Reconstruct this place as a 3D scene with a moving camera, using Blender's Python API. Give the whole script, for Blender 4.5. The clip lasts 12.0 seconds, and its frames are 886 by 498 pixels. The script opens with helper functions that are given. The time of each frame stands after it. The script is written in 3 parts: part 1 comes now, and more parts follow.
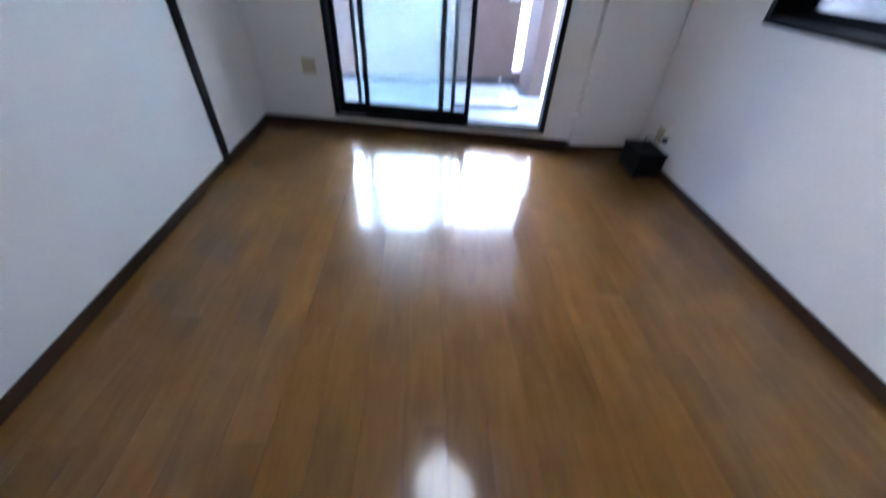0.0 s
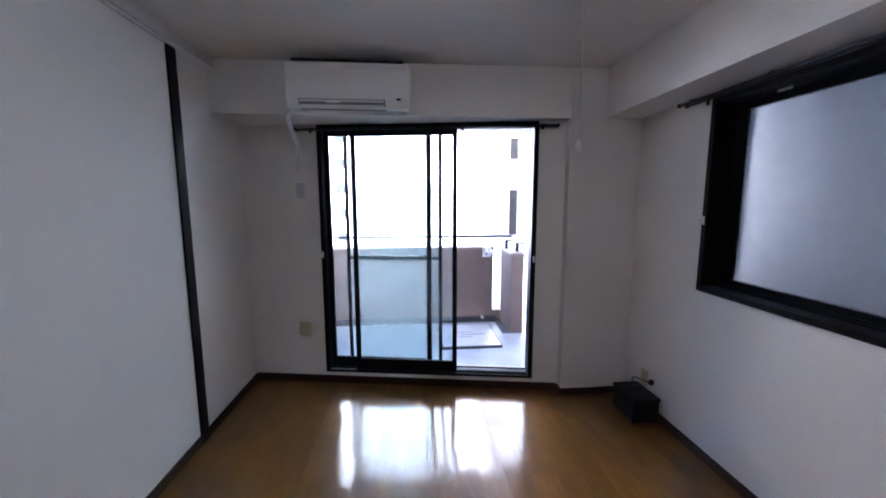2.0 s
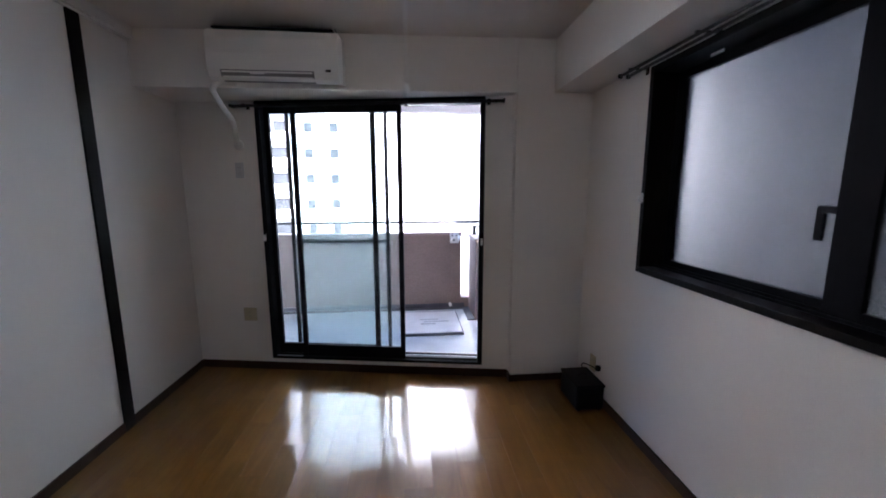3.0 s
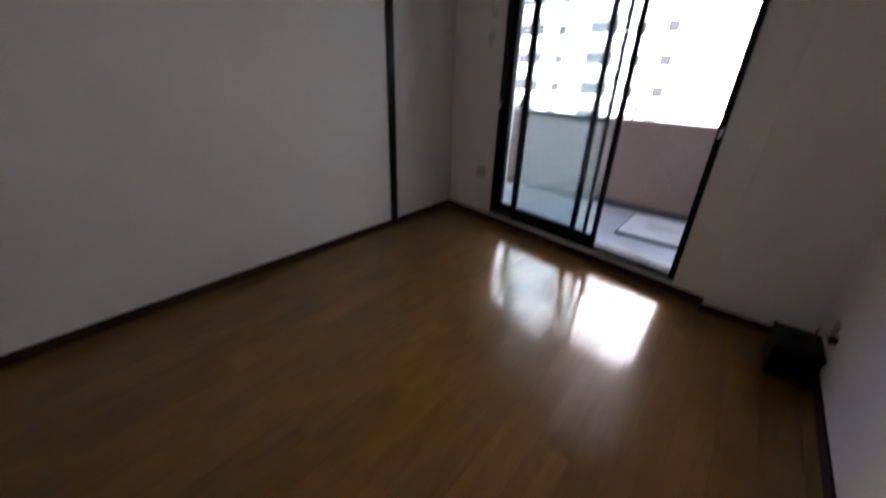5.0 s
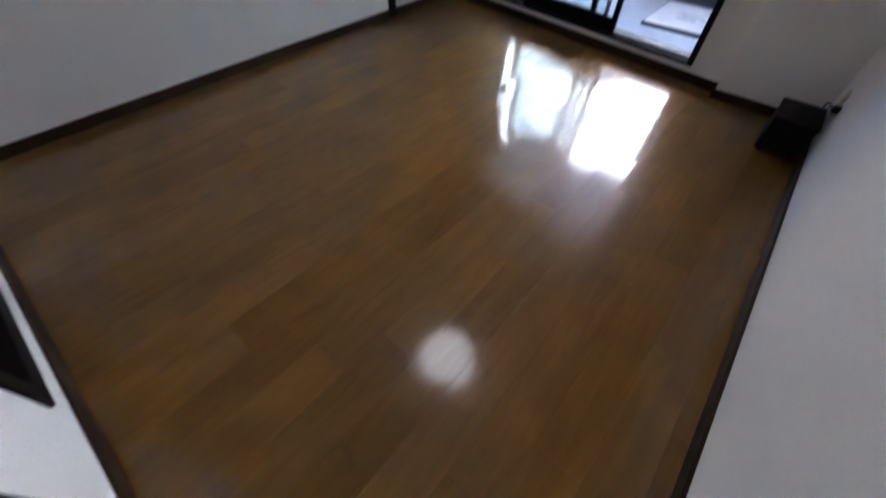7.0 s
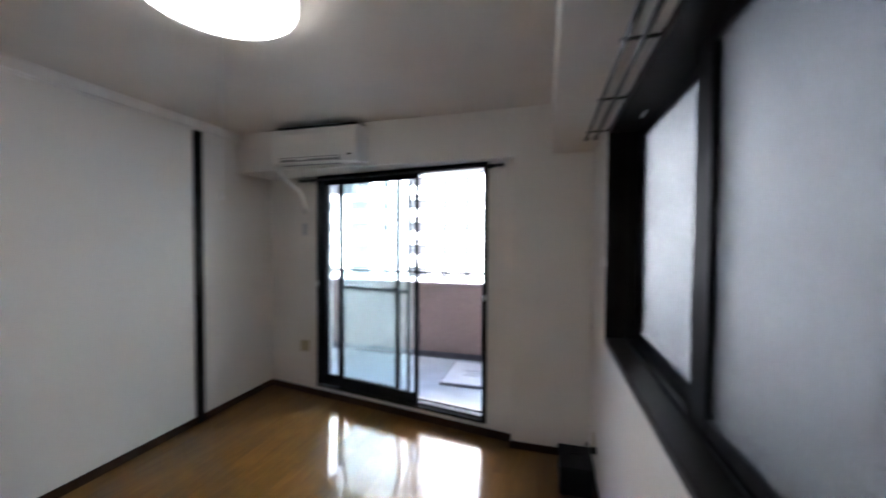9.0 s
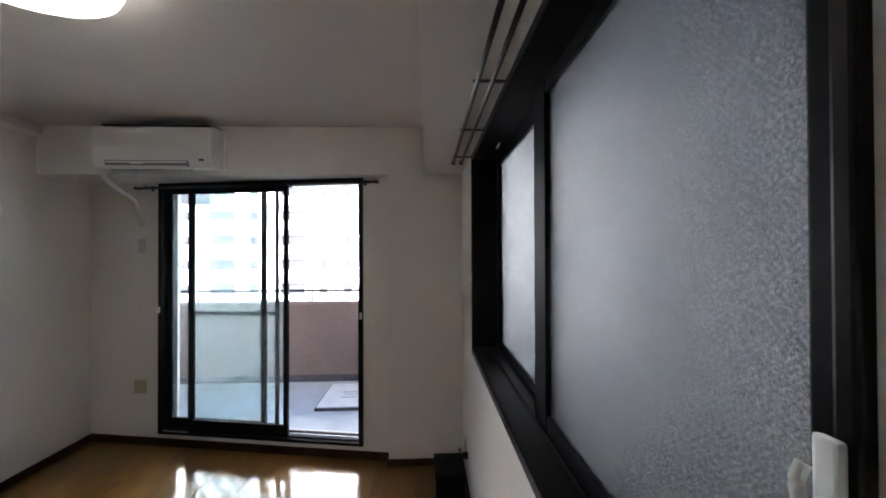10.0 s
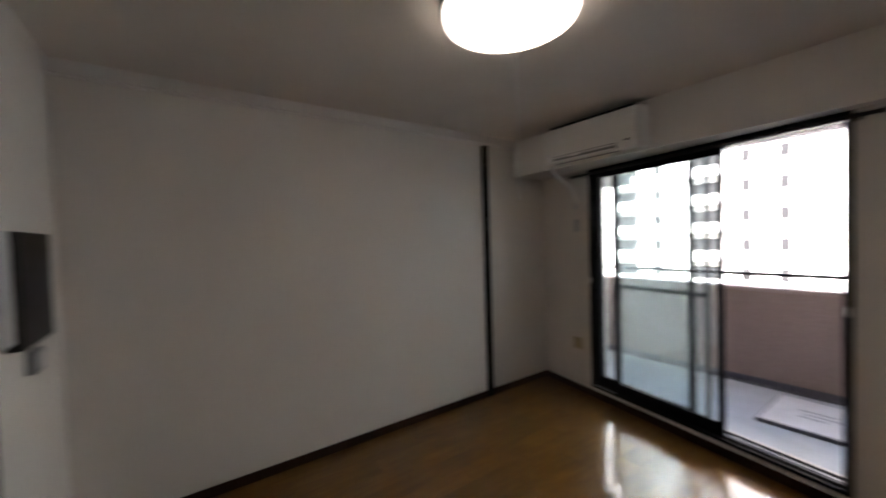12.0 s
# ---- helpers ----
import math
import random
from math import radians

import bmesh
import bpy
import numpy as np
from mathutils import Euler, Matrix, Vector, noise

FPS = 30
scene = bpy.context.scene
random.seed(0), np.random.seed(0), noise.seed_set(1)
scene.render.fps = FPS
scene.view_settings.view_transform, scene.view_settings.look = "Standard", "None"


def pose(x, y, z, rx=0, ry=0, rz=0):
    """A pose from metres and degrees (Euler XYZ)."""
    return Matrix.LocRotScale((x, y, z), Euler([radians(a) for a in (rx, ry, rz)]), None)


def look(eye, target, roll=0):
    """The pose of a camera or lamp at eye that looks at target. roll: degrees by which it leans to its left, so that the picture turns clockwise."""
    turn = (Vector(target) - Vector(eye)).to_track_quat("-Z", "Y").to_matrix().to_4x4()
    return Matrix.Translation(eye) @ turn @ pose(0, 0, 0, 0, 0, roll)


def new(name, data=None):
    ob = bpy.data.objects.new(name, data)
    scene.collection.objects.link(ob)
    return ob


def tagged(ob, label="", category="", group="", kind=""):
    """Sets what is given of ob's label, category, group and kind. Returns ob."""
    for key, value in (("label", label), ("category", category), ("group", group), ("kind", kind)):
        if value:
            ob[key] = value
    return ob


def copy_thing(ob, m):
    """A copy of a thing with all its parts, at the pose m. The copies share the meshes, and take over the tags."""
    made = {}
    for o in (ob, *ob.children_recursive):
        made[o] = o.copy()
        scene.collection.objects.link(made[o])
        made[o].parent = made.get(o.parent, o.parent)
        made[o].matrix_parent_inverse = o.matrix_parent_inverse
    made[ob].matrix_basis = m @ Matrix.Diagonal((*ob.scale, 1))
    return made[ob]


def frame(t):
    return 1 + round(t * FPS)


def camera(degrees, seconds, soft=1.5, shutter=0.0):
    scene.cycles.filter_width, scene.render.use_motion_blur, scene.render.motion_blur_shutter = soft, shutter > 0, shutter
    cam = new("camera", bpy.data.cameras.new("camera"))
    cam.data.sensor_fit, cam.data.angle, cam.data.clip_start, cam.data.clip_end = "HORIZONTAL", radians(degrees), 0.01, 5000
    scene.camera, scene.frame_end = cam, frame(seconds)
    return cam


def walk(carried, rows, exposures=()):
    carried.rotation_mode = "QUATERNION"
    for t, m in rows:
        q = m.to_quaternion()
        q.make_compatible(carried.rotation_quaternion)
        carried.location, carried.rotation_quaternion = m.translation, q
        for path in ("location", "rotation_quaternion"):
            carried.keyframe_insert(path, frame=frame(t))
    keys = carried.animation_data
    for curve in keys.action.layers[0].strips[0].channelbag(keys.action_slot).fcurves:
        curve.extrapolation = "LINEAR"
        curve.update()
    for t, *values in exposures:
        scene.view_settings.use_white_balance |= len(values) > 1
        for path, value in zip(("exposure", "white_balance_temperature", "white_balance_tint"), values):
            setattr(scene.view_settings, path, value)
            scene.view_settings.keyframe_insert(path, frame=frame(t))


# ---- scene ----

# ================= camera and walk =================
cam = camera(100.4, 12.0, soft=1.8, shutter=0.65)
PATH = [
    (0, (1.317, -3.174, 1.215), (1.431, -1.634, -0.056), 3.1),
    (0.5, (1.398, -3.123, 1.343), (1.55, -1.293, 0.55), 1.0),
    (1, (1.293, -3.123, 1.473), (1.538, -1.163, 1.161), 0.4),
    (1.5, (1.319, -3.124, 1.519), (1.515, -1.142, 1.33), -0.1),
    (2, (1.314, -3.108, 1.503), (1.489, -1.132, 1.245), -0.1),
    (2.5, (1.422, -3.092, 1.473), (1.616, -1.124, 1.171), -1.5),
    (2.7, (1.543, -3.083, 1.45), (1.781, -1.12, 1.148), -0.1),
    (4.3, (2.322, -2.869, 1.387), (1.505, -1.087, 0.987), 1.7),
    (4.5, (2.386, -2.907, 1.405), (1.407, -1.228, 0.933), 3.0),
    (5, (2.423, -3.07, 1.327), (1.29, -1.668, 0.46), 2.0),
    (5.5, (2.428, -3.216, 1.244), (1.37, -2.061, 0.0), 3.3),
    (6, (2.51, -3.243, 1.163), (1.51, -2.35, -0.321), 1.3),
    (6.5, (2.573, -3.286, 1.117), (1.814, -2.435, -0.526), 2.1),
    (8.3, (2.667, -3.099, 1.389), (1.654, -1.431, 0.949), 1.1),
    (8.5, (2.645, -3.146, 1.473), (1.729, -1.389, 1.204), 0.8),
    (9, (2.694, -3.145, 1.502), (2.154, -1.22, 1.448), 0.3),
    (9.5, (2.725, -3.151, 1.522), (2.691, -1.151, 1.528), -0.2),
    (10, (2.74, -3.144, 1.528), (2.827, -1.146, 1.545), -0.2),
    (10.5, (2.721, -3.134, 1.531), (2.745, -1.134, 1.533), 0.3),
    (11, (2.656, -3.128, 1.506), (1.887, -1.282, 1.46), -0.2),
    (11.5, (2.606, -3.155, 1.486), (1.394, -1.564, 1.459), -0.5),
    (12, (2.588, -3.158, 1.495), (0.956, -2.002, 1.442), -1.7),
]
EXPOSURE = [(0.0, 4.98, 4650, 14), (0.5, 4.9, 4650, 15), (1.0, 4.65, 4750, 17), (2.5, 3.9, 5150, 19), (4.5, 3.43, 5700, 19), (5.5, 3.42, 5550, 17), (6.5, 4.0, 5050, 16),
            (8.5, 4.4, 5400, 13), (9.5, 4.15, 5500, 12), (10.5, 3.98, 5850, 13), (11.5, 3.42, 6250, 16), (12.0, 3.42, 6300, 16)]
walk(cam, [(t, look(e, g, r)) for t, e, g, r in PATH], EXPOSURE)

# ================= daylight =================
SKY, SUN, LAMP = 0.15, 4.8, 0.5
world = bpy.data.worlds.new("overcast_sky")
scene.world = world
world.use_nodes = True
wn, wl = world.node_tree.nodes, world.node_tree.links
sky = wn.new("ShaderNodeTexSky")
sky.sky_type, sky.sun_disc = "NISHITA", False
sky.sun_elevation, sky.sun_rotation = radians(35.3), radians(204.2)
sky.dust_density, sky.air_density = 4.0, 1.0
wl.new(sky.outputs[0], wn["Background"].inputs["Color"])
wn["Background"].inputs["Strength"].default_value = SKY
sun = new("sun", bpy.data.lights.new("sun", "SUN"))
sun.data.energy, sun.data.angle, sun.data.color = SUN, radians(12), (1.0, 0.96, 0.9)
sun.matrix_world = look((-22, -49, 38), (0, 0, 0))


# ================= materials =================
def material(name, color, rough=0.5, metal=0.0, spec=0.5, tone=0.08, tone_scale=3.0, grain=0.0, grain_scale=200.0,
             stretch=(1, 1, 1), bump=0.0, bump_scale=150.0, coat=0.0, coat_rough=0.1, per_object=0.0, rough_var=0.05):
    m = bpy.data.materials.new(name)
    m.use_nodes = True
    n, l = m.node_tree.nodes, m.node_tree.links
    b = n["Principled BSDF"]
    b.inputs["Metallic"].default_value = metal
    b.inputs["Specular IOR Level"].default_value = spec
    b.inputs["Coat Weight"].default_value = coat
    b.inputs["Coat Roughness"].default_value = coat_rough
    co = n.new("ShaderNodeTexCoord")
    mp = n.new("ShaderNodeMapping")
    mp.inputs["Scale"].default_value = stretch
    l.new(co.outputs["Object"], mp.inputs["Vector"])
    big = n.new("ShaderNodeTexNoise")
    big.inputs["Scale"].default_value, big.inputs["Detail"].default_value = tone_scale, 4
    l.new(mp.outputs[0], big.inputs["Vector"])
    fine = n.new("ShaderNodeTexNoise")
    fine.inputs["Scale"].default_value, fine.inputs["Detail"].default_value = grain_scale, 3
    l.new(mp.outputs[0], fine.inputs["Vector"])

    def swing(src, amount):
        k = n.new("ShaderNodeMapRange")
        k.inputs["From Min"].default_value, k.inputs["From Max"].default_value = 0.3, 0.7
        k.inputs["To Min"].default_value, k.inputs["To Max"].default_value = 1 - amount, 1 + amount
        l.new(src, k.inputs["Value"])
        return k.outputs[0]

    value = swing(big.outputs["Fac"], tone)
    for src, amount in ((fine.outputs["Fac"], grain),):
        if amount:
            k = n.new("ShaderNodeMath")
            k.operation = "MULTIPLY"
            l.new(value, k.inputs[0]), l.new(swing(src, amount), k.inputs[1])
            value = k.outputs[0]
    if per_object:
        info = n.new("ShaderNodeObjectInfo")
        k = n.new("ShaderNodeMapRange")
        k.inputs["To Min"].default_value, k.inputs["To Max"].default_value = 1 - per_object, 1 + per_object
        l.new(info.outputs["Random"], k.inputs["Value"])
        j = n.new("ShaderNodeMath")
        j.operation = "MULTIPLY"
        l.new(value, j.inputs[0]), l.new(k.outputs[0], j.inputs[1])
        value = j.outputs[0]
    hsv = n.new("ShaderNodeHueSaturation")
    hsv.inputs["Color"].default_value = (*color, 1)
    l.new(value, hsv.inputs["Value"])
    l.new(hsv.outputs[0], b.inputs["Base Color"])
    r = n.new("ShaderNodeMapRange")
    r.inputs["To Min"].default_value, r.inputs["To Max"].default_value = max(rough - rough_var, 0), rough + rough_var
    l.new(big.outputs["Fac"], r.inputs["Value"])
    l.new(r.outputs[0], b.inputs["Roughness"])
    if bump:
        bn = n.new("ShaderNodeTexNoise")
        bn.inputs["Scale"].default_value, bn.inputs["Detail"].default_value = bump_scale, 2
        l.new(mp.outputs[0], bn.inputs["Vector"])
        bp = n.new("ShaderNodeBump")
        bp.inputs["Strength"].default_value, bp.inputs["Distance"].default_value = bump, 0.002
        l.new(bn.outputs["Fac"], bp.inputs["Height"])
        l.new(bp.outputs[0], b.inputs["Normal"])
    return m


WALLPAPER = material("wallpaper", (0.74, 0.71, 0.665), 0.75, tone=0.03, tone_scale=1.3, grain=0.03, grain_scale=260, bump=0.35, bump_scale=330)
CEILING = material("ceiling_paper", (0.71, 0.67, 0.62), 0.8, tone=0.03, grain=0.03, grain_scale=200, bump=0.4, bump_scale=240)
TRIM = material("painted_trim", (0.72, 0.70, 0.67), 0.5, tone=0.03)
DARKWOOD = material("dark_stained_wood", (0.008, 0.006, 0.0055), 0.42, spec=0.11, tone=0.3, tone_scale=5, grain=0.3, grain_scale=60, stretch=(1, 1, 0.15), bump=0.1)
BASE = material("baseboard_brown", (0.034, 0.017, 0.009), 0.5, spec=0.15, tone=0.2, tone_scale=6, grain=0.15, grain_scale=90)
SUBFLOOR = material("subfloor", (0.03, 0.018, 0.01), 0.8)
ALU = material("dark_aluminium", (0.007, 0.007, 0.009), 0.45, metal=0.0, spec=0.05, tone=0.15)
BRIGHT_ALU = material("sill_aluminium", (0.36, 0.39, 0.44), 0.45, metal=0.15, tone=0.12, tone_scale=6)
BLACK = material("black_plastic", (0.006, 0.006, 0.007), 0.45, spec=0.2, tone=0.2, bump=0.1, bump_scale=400)
ROD = material("black_rod", (0.012, 0.011, 0.011), 0.35, spec=0.25, tone=0.1)
ACWHITE = material("ivory_plastic", (0.76, 0.755, 0.73), 0.42, tone=0.02)
WHITEPLASTIC = material("white_plastic", (0.8, 0.8, 0.78), 0.4, tone=0.02)
CREAM = material("cream_plate", (0.46, 0.40, 0.25), 0.45, tone=0.03)
GREYPLASTIC = material("grey_plastic", (0.2, 0.2, 0.2), 0.5, tone=0.05)
LIGHTGREY = material("light_grey_panel", (0.5, 0.51, 0.52), 0.4, tone=0.04)
PIPE = material("pipe_wrap", (0.62, 0.61, 0.58), 0.6, tone=0.06, tone_scale=20, bump=0.4, bump_scale=120)
BALFLOOR = material("balcony_sheet", (0.4, 0.435, 0.465), 0.35, tone=0.12, tone_scale=4, grain=0.1, grain_scale=120, bump=0.2, bump_scale=90)
PARAPET = material("tan_render", (0.2, 0.15, 0.135), 0.85, tone=0.08, tone_scale=2, grain=0.14, grain_scale=90, bump=0.6, bump_scale=120)
CAPSTONE = material("parapet_cap", (0.24, 0.185, 0.17), 0.7, tone=0.1, bump=0.3)
SKIRT = material("balcony_gutter", (0.07, 0.07, 0.085), 0.7, tone=0.2, tone_scale=8, bump=0.3)
PARTITION = material("partition_board", (0.78, 0.76, 0.78), 0.6, tone=0.05)
SLABPAINT = material("slab_paint", (0.82, 0.78, 0.77), 0.8, tone=0.06, bump=0.3)
HATCH = material("hatch_steel", (0.72, 0.73, 0.74), 0.3, metal=0.2, tone=0.08, tone_scale=6, grain=0.05)
HATCHTEXT = material("hatch_marks", (0.42, 0.43, 0.45), 0.5, tone=0.02)
BATHDOOR = material("brown_door", (0.035, 0.026, 0.021), 0.45, tone=0.2, tone_scale=3, grain=0.2, grain_scale=50, stretch=(1, 1, 0.1))
HALLFLOOR = material("hall_floor", (0.09, 0.06, 0.036), 0.5, tone=0.2)
FACADE = material("pale_facade", (0.74, 0.73, 0.71), 0.8, tone=0.06, tone_scale=0.2, grain=0.05, grain_scale=4)
FARGLASS = material("far_window", (0.03, 0.03, 0.032), 0.9, spec=0.0, tone=0.4, tone_scale=0.5)
NEARGLASS = material("wing_window", (0.032, 0.029, 0.026), 0.9, spec=0.0, tone=0.3, tone_scale=1.5)
FARRAIL = material("far_balcony", (0.7, 0.7, 0.69), 0.7, tone=0.1, tone_scale=0.4)
GREYWALL = material("unseen_wall_render", (0.15, 0.152, 0.158), 0.85, tone=0.12, tone_scale=1.2, bump=0.3)
WINGWALL = material("wing_render", (0.42, 0.415, 0.4), 0.8, tone=0.06, tone_scale=0.3, grain=0.05, grain_scale=4)
GROUND = material("asphalt", (0.06, 0.06, 0.06), 0.9, tone=0.25, tone_scale=0.3, grain=0.2, grain_scale=6)


def wood_floor():
    """Varnished brown planks: grain along y, each board its own tone, a clear coat on top."""
    m = bpy.data.materials.new("varnished_planks")
    m.use_nodes = True
    n, l = m.node_tree.nodes, m.node_tree.links
    b = n["Principled BSDF"]
    co, info = n.new("ShaderNodeTexCoord"), n.new("ShaderNodeObjectInfo")
    shift = n.new("ShaderNodeVectorMath")
    shift.operation = "MULTIPLY_ADD"
    comb = n.new("ShaderNodeCombineXYZ")
    for k in range(3):
        l.new(info.outputs["Random"], comb.inputs[k])
    l.new(comb.outputs[0], shift.inputs[0])
    shift.inputs[1].default_value = (31.0, 17.0, 5.0)
    l.new(co.outputs["Object"], shift.inputs[2])
    mp = n.new("ShaderNodeMapping")
    mp.inputs["Scale"].default_value = (1, 0.13, 1)
    l.new(shift.outputs[0], mp.inputs["Vector"])
    streak = n.new("ShaderNodeTexNoise")
    streak.inputs["Scale"].default_value, streak.inputs["Detail"].default_value = 24, 4
    streak.inputs["Distortion"].default_value = 0.8
    l.new(mp.outputs[0], streak.inputs["Vector"])
    pores = n.new("ShaderNodeTexNoise")
    pores.inputs["Scale"].default_value, pores.inputs["Detail"].default_value = 260, 2
    l.new(mp.outputs[0], pores.inputs["Vector"])
    patch = n.new("ShaderNodeTexNoise")
    patch.inputs["Scale"].default_value, patch.inputs["Detail"].default_value = 4, 3
    l.new(shift.outputs[0], patch.inputs["Vector"])
    ramp = n.new("ShaderNodeValToRGB")
    ramp.color_ramp.elements[0].position, ramp.color_ramp.elements[0].color = 0.3, (0.138, 0.0595, 0.0088, 1)
    ramp.color_ramp.elements[1].position, ramp.color_ramp.elements[1].color = 0.72, (0.178, 0.0855, 0.0145, 1)
    l.new(streak.outputs["Fac"], ramp.inputs[0])
    total = None
    for src, lo, hi in ((info.outputs["Random"], 0.91, 1.09), (pores.outputs["Fac"], 0.94, 1.06), (patch.outputs["Fac"], 0.82, 1.18)):
        k = n.new("ShaderNodeMapRange")
        k.inputs["From Min"].default_value, k.inputs["From Max"].default_value = (0, 1) if src is info.outputs["Random"] else (0.25, 0.75)
        k.inputs["To Min"].default_value, k.inputs["To Max"].default_value = lo, hi
        l.new(src, k.inputs["Value"])
        if total is None:
            total = k.outputs[0]
        else:
            j = n.new("ShaderNodeMath")
            j.operation = "MULTIPLY"
            l.new(total, j.inputs[0]), l.new(k.outputs[0], j.inputs[1])
            total = j.outputs[0]
    hsv = n.new("ShaderNodeHueSaturation")
    l.new(ramp.outputs[0], hsv.inputs["Color"]), l.new(total, hsv.inputs["Value"])
    l.new(hsv.outputs[0], b.inputs["Base Color"])
    b.inputs["Roughness"].default_value = 0.35
    b.inputs["Specular IOR Level"].default_value = 0.1
    b.inputs["Coat Weight"].default_value = 1.0
    b.inputs["Coat IOR"].default_value = 1.5
    worn = n.new("ShaderNodeMapRange")
    worn.inputs["To Min"].default_value, worn.inputs["To Max"].default_value = 0.075, 0.15
    l.new(patch.outputs["Fac"], worn.inputs["Value"])
    l.new(worn.outputs[0], b.inputs["Coat Roughness"])
    # each board lies a touch out of level
    geo, lean, add, norm = n.new("ShaderNodeNewGeometry"), n.new("ShaderNodeTexWhiteNoise"), n.new("ShaderNodeVectorMath"), n.new("ShaderNodeVectorMath")
    lean.noise_dimensions = "1D"
    l.new(info.outputs["Random"], lean.inputs["W"])
    add.operation, norm.operation = "MULTIPLY_ADD", "NORMALIZE"
    centre = n.new("ShaderNodeVectorMath")
    centre.operation = "SUBTRACT"
    centre.inputs[1].default_value = (0.5, 0.5, 0.5)
    l.new(lean.outputs["Color"], centre.inputs[0])
    l.new(centre.outputs[0], add.inputs[0])
    add.inputs[1].default_value = (0.062, 0.026, 0.0)
    l.new(geo.outputs["Normal"], add.inputs[2])
    l.new(add.outputs[0], norm.inputs[0])
    l.new(norm.outputs[0], b.inputs["Normal"])
    l.new(norm.outputs[0], b.inputs["Coat Normal"])
    return m


def veiled_glass(name, veil, tint, veil_color, ior=1.25):
    """Clear window glass with a faint film of dust, and a mirror gloss by Fresnel."""
    m = bpy.data.materials.new(name)
    m.use_nodes = True
    n, l = m.node_tree.nodes, m.node_tree.links
    n.remove(n["Principled BSDF"])
    clear, film, gloss = n.new("ShaderNodeBsdfTransparent"), n.new("ShaderNodeBsdfTranslucent"), n.new("ShaderNodeBsdfGlossy")
    clear.inputs["Color"].default_value, film.inputs["Color"].default_value = (*tint, 1), (*veil_color, 1)
    gloss.inputs["Roughness"].default_value = 0.02
    a, c, fr = n.new("ShaderNodeMixShader"), n.new("ShaderNodeMixShader"), n.new("ShaderNodeFresnel")
    fr.inputs["IOR"].default_value = ior
    dust = n.new("ShaderNodeTexNoise")
    dust.inputs["Scale"].default_value, dust.inputs["Detail"].default_value = 3, 6
    k = n.new("ShaderNodeMapRange")
    k.inputs["To Min"].default_value, k.inputs["To Max"].default_value = veil * 0.7, veil * 1.3
    l.new(dust.outputs["Fac"], k.inputs["Value"])
    l.new(k.outputs[0], a.inputs[0]), l.new(clear.outputs[0], a.inputs[1]), l.new(film.outputs[0], a.inputs[2])
    l.new(fr.outputs[0], c.inputs[0]), l.new(a.outputs[0], c.inputs[1]), l.new(gloss.outputs[0], c.inputs[2])
    l.new(c.outputs[0], n["Material Output"].inputs["Surface"])
    return m


def frosted_glass():
    """Figured obscure glass: a fine hammered relief that scatters what lies behind."""
    m = bpy.data.materials.new("figured_glass")
    m.use_nodes = True
    n, l = m.node_tree.nodes, m.node_tree.links
    b = n["Principled BSDF"]
    b.inputs["Base Color"].default_value = (0.6, 0.62, 0.635, 1)
    b.inputs["Transmission Weight"].default_value = 1.0
    b.inputs["Roughness"].default_value = 0.2
    b.inputs["IOR"].default_value = 1.4
    co = n.new("ShaderNodeTexCoord")
    vor = n.new("ShaderNodeTexVoronoi")
    vor.inputs["Scale"].default_value = 520
    no = n.new("ShaderNodeTexNoise")
    no.inputs["Scale"].default_value, no.inputs["Detail"].default_value = 240, 3
    l.new(co.outputs["Object"], vor.inputs["Vector"]), l.new(co.outputs["Object"], no.inputs["Vector"])
    add = n.new("ShaderNodeMath")
    l.new(vor.outputs["Distance"], add.inputs[0]), l.new(no.outputs["Fac"], add.inputs[1])
    bp = n.new("ShaderNodeBump")
    bp.inputs["Strength"].default_value, bp.inputs["Distance"].default_value = 0.5, 0.002
    l.new(add.outputs[0], bp.inputs["Height"])
    l.new(bp.outputs[0], b.inputs["Normal"])
    # the ground face passes more or less light from grain to grain
    grit = n.new("ShaderNodeTexNoise")
    grit.inputs["Scale"].default_value, grit.inputs["Detail"].default_value = 290, 2
    mp = n.new("ShaderNodeMapping")
    mp.inputs["Scale"].default_value = (1, 0.6, 1.2)
    l.new(co.outputs["Object"], mp.inputs["Vector"]), l.new(mp.outputs[0], grit.inputs["Vector"])
    weave = None
    for angle in (38, -47):
        turn = n.new("ShaderNodeMapping")
        turn.inputs["Rotation"].default_value = (radians(angle), 0, 0)
        wave = n.new("ShaderNodeTexWave")
        wave.bands_direction = "Z"
        wave.inputs["Scale"].default_value, wave.inputs["Distortion"].default_value, wave.inputs["Detail Scale"].default_value = 42, 3.5, 2.0
        l.new(co.outputs["Object"], turn.inputs["Vector"]), l.new(turn.outputs[0], wave.inputs["Vector"])
        k = n.new("ShaderNodeMath")
        k.operation = "MULTIPLY_ADD"
        k.inputs[1].default_value = 0.1
        l.new(wave.outputs["Fac"], k.inputs[0])
        l.new(weave or grit.outputs["Fac"], k.inputs[2])
        weave = k.outputs[0]
    ramp = n.new("ShaderNodeValToRGB")
    ramp.color_ramp.elements[0].position, ramp.color_ramp.elements[0].color = 0.49, (0.39, 0.4, 0.395, 1)
    ramp.color_ramp.elements[1].position, ramp.color_ramp.elements[1].color = 0.74, (0.99, 1.0, 0.98, 1)
    l.new(weave, ramp.inputs[0])
    l.new(ramp.outputs[0], b.inputs["Base Color"])
    return m


